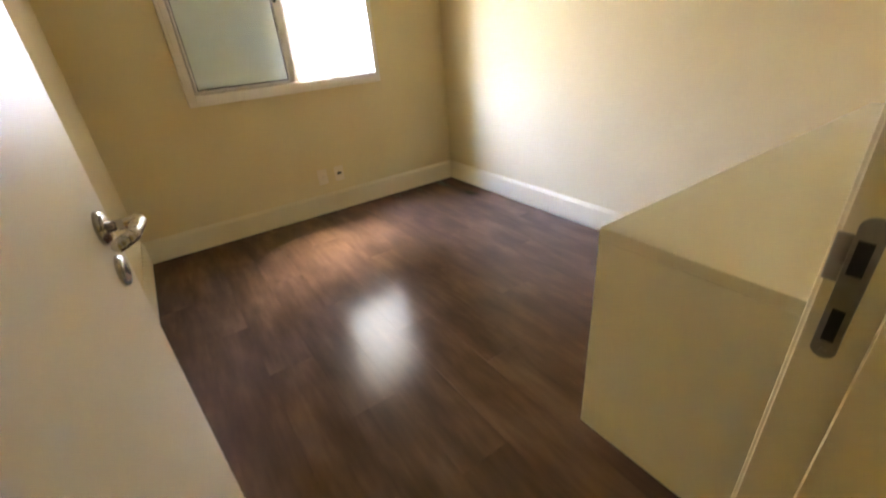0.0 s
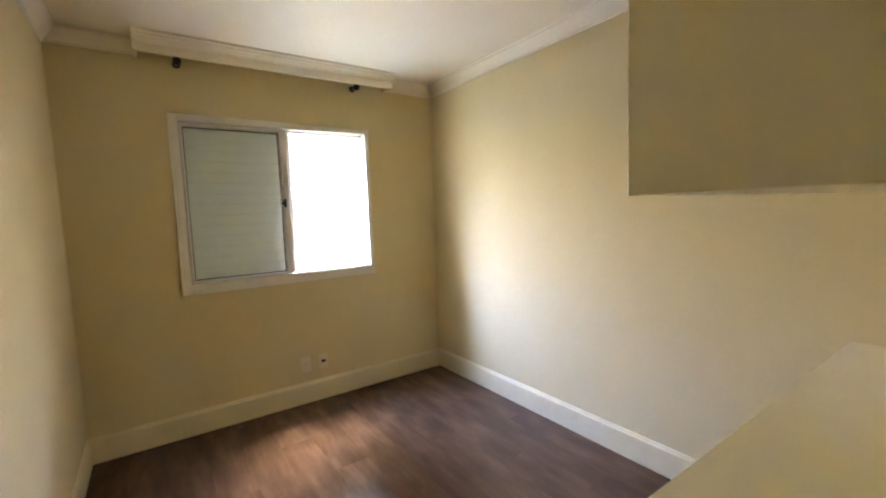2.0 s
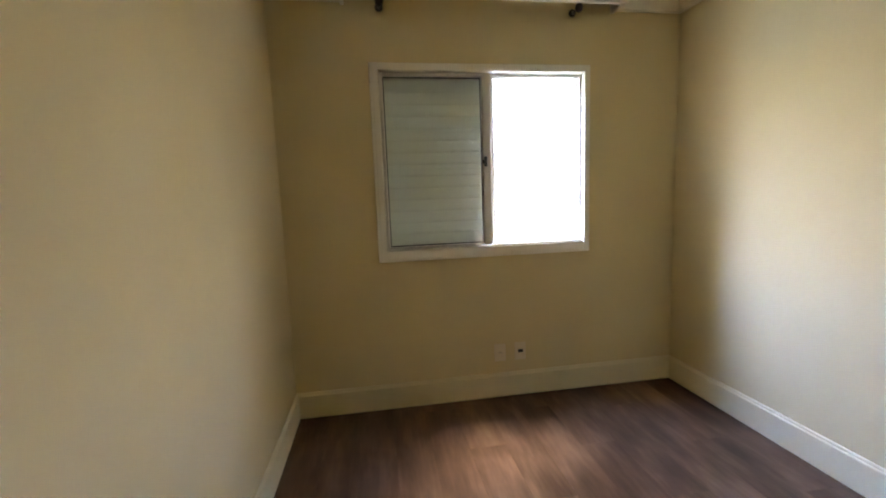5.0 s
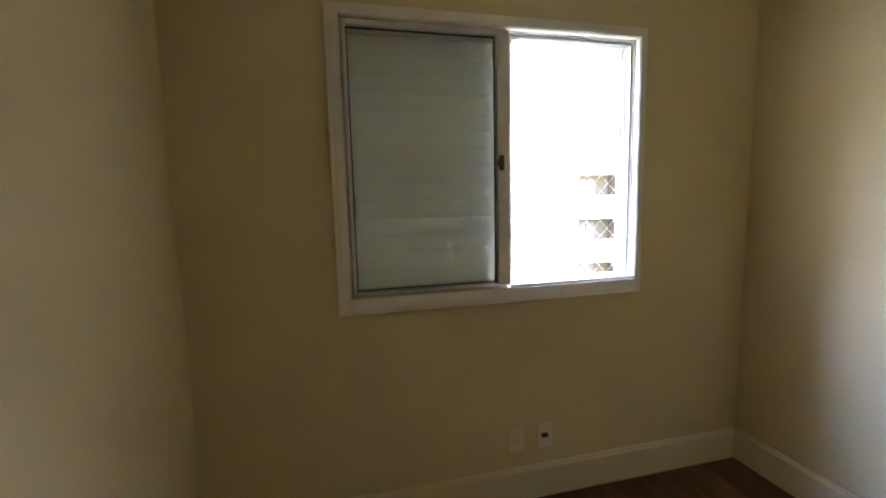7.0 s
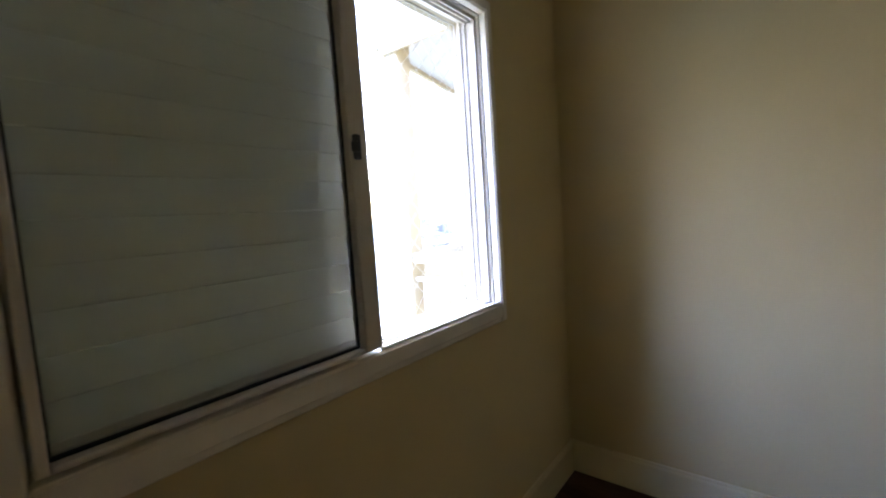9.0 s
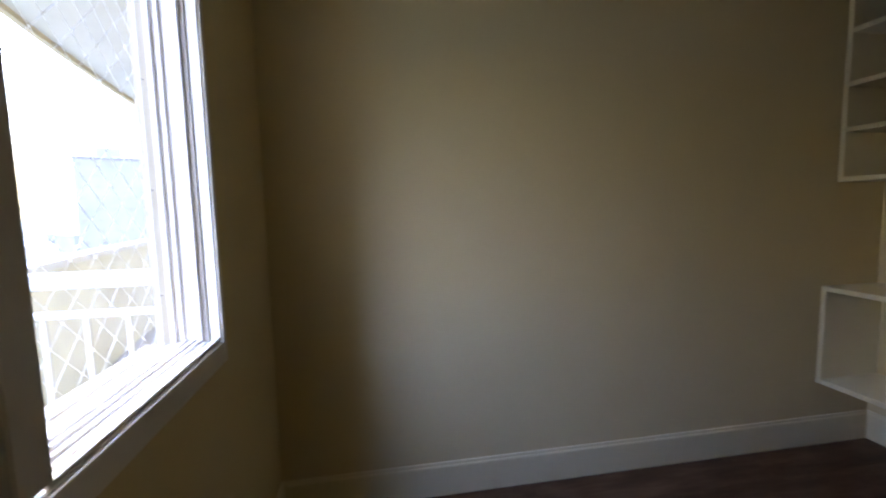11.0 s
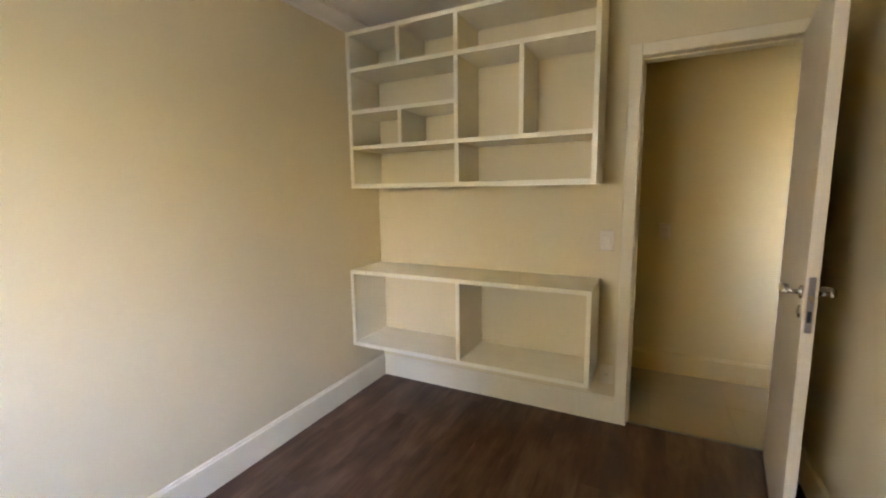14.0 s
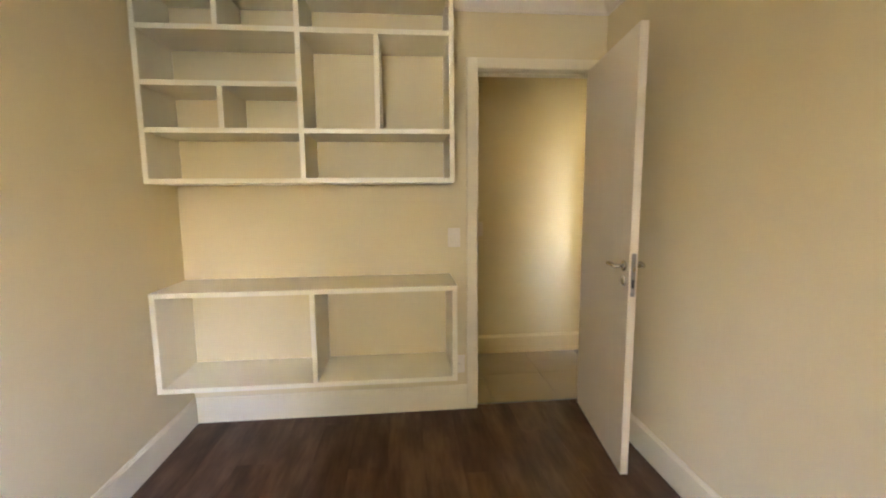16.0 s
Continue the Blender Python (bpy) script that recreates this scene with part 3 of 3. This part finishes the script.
# small dark offcut left in the lower bay of the wall shelf
off = thing("metal_strip", (1.55, 0.2, UZ0 + TB), "thin dark metal strip lying in the wall shelf", "metal strip")
part("bar", boxes((1.47, 1.60, 0.205, 0.222, UZ0 + TB + 0.0003, UZ0 + TB + 0.004), bevel=0.001), BROWN, off)


# ---- sockets and switches ----
def wall_plate(name, x, y, z, face, label, category, kind_, group="", finish=PLAST):
    """A white plate on a wall; face gives the wall's outward direction."""
    t = tagged(new(name), label, category, group)
    turn = {"-y": 0, "+y": 180, "+x": 90}[face]
    t.matrix_basis = pose(x, y, z, 0, 0, turn)
    ORIGIN[t.name] = Vector()
    p = part("cover_plate", boxes((-0.037, 0.037, -0.009, -0.0003, -0.058, 0.058), bevel=0.004, seg=2), finish, t)
    part("inset", boxes((-0.024, 0.024, -0.0115, -0.0085, -0.036, 0.036), bevel=0.002, seg=2), finish, p)
    if kind_ == "data":
        part("jack", boxes((-0.017, 0.017, -0.0122, -0.0112, -0.008, 0.014), bevel=0.0003), BLACK, p, "open black jack")
    elif kind_ == "socket":
        for dx, dz in ((-0.0095, 0), (0.0095, 0), (0, 0.004)):
            bm = bmesh.new()
            rod(bm, (dx, -0.0112, dz), (dx, -0.0120, dz), 0.0025, n=10)
            part("pin_hole", bm, BLACK, p)
    else:
        part("rocker", boxes((-0.020, 0.020, -0.0145, -0.0112, -0.030, 0.030), bevel=0.0015), finish, p)
    return t


wall_plate("wall_socket", 1.275, YW, 0.298, "-y", "white plastic wall socket above the baseboard", "socket", "socket", "wall plates")
wall_plate("data_outlet", 1.412, YW, 0.298, "-y", "white plastic outlet plate with an open black jack", "outlet", "data", "wall plates")
wall_plate("wall_socket", XL, 1.69, 0.345, "+x", "white plastic wall socket on the side wall", "socket", "socket", "wall plates")
wall_plate("light_switch", 0.920, YD, 1.108, "+y", "white plastic light switch beside the doorway", "switch", "switch", "wall plates")
wall_plate("wall_socket", 0.893, YD, 0.300, "+y", "white plastic wall socket below the hanging cabinet", "socket", "socket", "wall plates")
wall_plate("light_switch", 0.602, HY, 1.088, "+y", "cream plastic light switch on the corridor wall", "switch", "switch", "wall plates", IVORY)

# ---- outside: the neighbouring balcony of the same house ----
balc = thing("balcony", (5.5, YO, -0.15), "neighbouring balcony with pale slabs, green-grey parapet and white railing", "balcony", kind="structure")
BX0, BX1, BY1 = 2.95, 9.6, 4.76


def balcony_front(x):
    """The balcony's outer edge bows gently outwards from its near corner."""
    d = x - BX0
    return BY1 + 0.25 * d - 0.012 * d * d


def bowed(back, front, x0, x1, z0, z1):
    """A slab between two lines in plan: back and front give y at x."""
    n = 14
    xs = [x0 + (x1 - x0) * i / n for i in range(n + 1)]
    outline = [(x, back(x)) for x in xs] + [(x, front(x)) for x in reversed(xs)]
    bm = bmesh.new()
    low = [bm.verts.new((x, y, z0)) for x, y in outline]
    high = [bm.verts.new((x, y, z1)) for x, y in outline]
    m = len(outline)
    for a in range(m):
        b = (a + 1) % m
        bm.faces.new((low[a], low[b], high[b], high[a]))
    for a in range(n):
        for ring_ in (low, high):
            bm.faces.new((ring_[a], ring_[a + 1], ring_[m - 2 - a], ring_[m - 1 - a]))
    bmesh.ops.recalc_face_normals(bm, faces=bm.faces)
    return bm


def wall_line(x):
    return YO + 0.001


def inset(d):
    return lambda x: balcony_front(x) - d


part("floor_slab", bowed(wall_line, balcony_front, BX0, BX1, -0.18, 0.0), CONC, balc)
part("upper_slab", bowed(wall_line, inset(0.001), BX0, BX1, 2.72, 2.90), CONC, balc, "pale grey painted soffit slab")
part("slab_edge", bowed(balcony_front, inset(-0.05), BX0 - 0.03, BX1, 2.68, 2.93), FACADE, balc)
part("side_beam", boxes((BX0 - 0.03, BX0 - 0.001, YO + 0.001, BY1 - 0.01, 2.62, 2.93), bevel=0.006), FACADE, balc)
part("column", boxes((BX0, BX0 + 0.16, BY1 - 0.17, BY1 - 0.01, 0.0005, 2.7195), bevel=0.008), FACADE, balc)
part("parapet", bowed(inset(0.12), inset(0.02), BX0 + 0.17, BX1, 0.0005, 0.98), GREENW, balc, "grey-green parapet")
part("parapet_cap", bowed(inset(0.15), inset(-0.01), BX0 + 0.17, BX1, 0.981, 1.03), RAIL, balc)
part("top_rail", boxes((BX0 + 0.02, BX0 + 0.10, YO + 0.002, BY1 - 0.171, 0.98, 1.06), bevel=0.012, seg=2), RAIL, balc)
part("lower_rail", boxes((BX0 + 0.04, BX0 + 0.08, YO + 0.002, BY1 - 0.171, 0.83, 0.865), bevel=0.006), RAIL, balc)
for i in range(7):
    y = YO + 0.11 + i * 0.19
    part("baluster", boxes((BX0 + 0.048, BX0 + 0.072, y - 0.012, y + 0.012, 0.0005, 0.8295), bevel=0.003), RAIL, balc)

# unseen pier added beside the shuttered half; blocks grazing sky from wall_right
solid("sky_blocking_pier", boxes((0.16, 0.45, YO + 0.001, 3.76, -3.0, 6.0), bevel=0.01), FACADE, "added unseen pale yellow pier that blocks grazing sky light", "pier")

# ---- outside: city ----
GZ = -19.0
solid("ground", boxes((-2500, 2500, -2500, 2500, GZ - 1, GZ)), GROUND, "distant city ground with trees and yards", "ground")


def tower(name, x, y, w, d, h, floors, cols, wall, label, turn=0):
    """A far block: wall body, roof with its plant room, and window panes in raised frames."""
    t = tagged(new(name), label, "building")
    t.matrix_basis = pose(x, y, GZ, 0, 0, turn)
    ORIGIN[t.name] = Vector()
    part("wall", boxes((-w / 2, w / 2, 0, d, 0, h)), wall, t)
    part("roof", boxes((-w / 2 - 0.3, w / 2 + 0.3, -0.3, d + 0.3, h + 0.001, h + 0.7), (-w * 0.2, w * 0.15, d * 0.3, d * 0.7, h + 0.7, h + 4.0), bevel=0.1), wall, t)
    fh, cw = h / floors, w / cols
    fm = mesh_of("window", boxes((-0.75, 0.75, -0.06, -0.002, -0.75, 0.75)), wall)
    pm = mesh_of("pane", boxes((-0.65, 0.65, -0.09, -0.061, -0.65, 0.65)), TGLASS)
    for f in range(floors):
        for c in range(cols):
            q = new("window", fm)
            q.parent, q.location = t, (-w / 2 + (c + 0.5) * cw, 0, (f + 0.55) * fh)
            r = new("pane", pm)
            r.parent = q
    return t


# apartment block across the yard: a tall white slab and a lower wing with stacked balconies
block_a = tagged(new("apartment_block"), "tall white apartment block with a lower wing of ochre-walled balconies", "building")
block_a.matrix_basis = pose(0, 22.2, GZ, 0, 0, 0)
ORIGIN[block_a.name] = Vector()
part("wall", boxes((-0.5, 13.3, 0, 14, 0, 47.6)), TOWERW, block_a)
part("roof", boxes((-0.8, 13.6, -0.3, 14.3, 47.601, 48.3), (3, 9, 4, 10, 48.3, 51.5), bevel=0.1), TOWERW, block_a)
wing = part("wing", boxes((13.301, 20.7, 3.5, 13.5, 0, 22.0), bevel=0.02), TOWERW, block_a)
ORIGIN[wing.name] = Vector()
part("wing_roof", boxes((13.301, 20.9, 2.1, 13.7, 22.001, 22.35), bevel=0.05), TOWERW, wing)
small_frame = mesh_of("window", boxes((-0.36, 0.36, -0.05, -0.002, -0.50, -0.44), (-0.36, 0.36, -0.05, -0.002, 0.44, 0.50), (-0.36, -0.30, -0.05, -0.002, -0.44, 0.44), (0.30, 0.36, -0.05, -0.002, -0.44, 0.44)), TOWERW)
small_pane = mesh_of("pane", boxes((-0.2995, 0.2995, -0.03, -0.002, -0.4395, -0.01), (-0.2995, 0.2995, -0.03, -0.002, 0.01, 0.4395)), TGLASS)
for k in range(16):
    q = new("window", small_frame)
    q.parent, q.location = block_a, (12.0, 0, 1.4 + 2.8 * k)
    r = new("pane", small_pane)
    r.parent = q
for half, xc in ((1.76, 15.95), (1.13, 19.0)):
    slab = mesh_of("balcony", boxes((-half, half, -1.2, -0.002, -0.16, 0.0), (-half, half, -1.2, -1.1, 0.001, 1.25), (-half, -half + 0.05, -1.099, -0.002, 0.001, 2.59),
                                    (half - 0.05, half, -1.099, -0.002, 0.001, 2.59)), TOWERW)
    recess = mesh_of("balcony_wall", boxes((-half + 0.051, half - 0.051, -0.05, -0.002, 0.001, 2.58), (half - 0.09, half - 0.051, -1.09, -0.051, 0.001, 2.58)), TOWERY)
    door_m = mesh_of("pane", boxes((-0.62, -0.02, -0.09, -0.051, 0.05, 2.3), (0.02, 0.62, -0.09, -0.051, 0.05, 2.3)), TGLASS)
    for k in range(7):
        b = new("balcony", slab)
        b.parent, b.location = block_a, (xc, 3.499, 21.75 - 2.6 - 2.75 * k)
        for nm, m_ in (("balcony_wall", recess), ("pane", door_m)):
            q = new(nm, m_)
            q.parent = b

tower("office_tower", 149, 82, 19, 13, 37.5, 11, 5, GREYB, "distant grey tower block above the city", -60)
rnd = random.Random(4)
for i in range(46):
    az = radians(rnd.uniform(48, 88))
    dist = rnd.uniform(90, 700)
    w, h = rnd.uniform(9, 30), rnd.uniform(4, 9) if dist < 260 else rnd.uniform(5, 19)
    x, y = math.sin(az) * dist, math.cos(az) * dist
    if y < 8:
        continue
    t = tagged(new("city_house"), "distant low pale city house with flat roof", "house", "distant city houses")
    t.matrix_basis = pose(x, y, GZ, 0, 0, rnd.uniform(0, 90))
    ORIGIN[t.name] = Vector()
    d = w * rnd.uniform(0.5, 0.9)
    part("wall", boxes((-w / 2, w / 2, -d / 2, d / 2, 0, h)), rnd.choice((GREYB, GREYB, FACADE)), t)
    part("roof", boxes((-w / 2 - 0.3, w / 2 + 0.3, -d / 2 - 0.3, d / 2 + 0.3, h, h + 0.6), (-w / 6, w / 6, -d / 6, d / 6, h + 0.6, h + 2.2), bevel=0.1), rnd.choice((ROOFC, CONC)), t)

# ---- floors, piece by piece ----
floor = solid("floor", boxes((XL - 0.1, XR + 0.1, -0.05, YW + 0.1, -0.2, -0.006)), BLACK, "dark brown streaked laminate plank floor", "floor")
PW, PL = 0.192, 1.20
bm = boxes((0.00015, PW - 0.00015, 0.00015, PL - 0.00015, -0.0058, 0.0), bevel=0.0003)
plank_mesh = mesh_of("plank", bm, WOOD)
row = 0
x = XL
while x < XR:
    y = -0.05 - (row * 0.43) % PL
    while y < YW:
        y0, y1 = max(y, -0.05), min(y + PL, YW)
        x1 = min(x + PW, XR)
        if y1 - y0 > 0.01:
            if y0 == y and y1 == y + PL and x1 == x + PW:
                me = plank_mesh
            else:
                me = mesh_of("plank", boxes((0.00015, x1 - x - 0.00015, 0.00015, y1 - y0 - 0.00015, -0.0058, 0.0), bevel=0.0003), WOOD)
            p = new("plank", me)
            p.parent, p.location = floor, (x, y0, 0)
        y += PL
    x += PW
    row += 1

hall_floor = solid("floor_corridor", boxes((HX0, HX1, HY, -0.0505, -0.2, -0.004)), GROUT, "beige porcelain tiles of the corridor", "floor")
TS = 0.45
ix = 0
x = 0.20 - TS
while x < HX1:
    y = -0.0515
    while y > HY:
        x0, x1, y0 = max(x, HX0) + 0.001, min(x + TS, HX1) - 0.001, max(y - TS, HY)
        p = new("tile", mesh_of("tile", boxes((x0, x1, y0 + 0.001, y - 0.001, -0.0038, -0.0005), bevel=0.0006), TILE))
        p.parent = hall_floor
        y -= TS
    x += TS
solid("threshold", boxes((0.0405, 0.7745, -0.060, -0.046, -0.004, 0.0025), bevel=0.001), STEEL, "slim brown metal threshold strip in the doorway", "threshold")
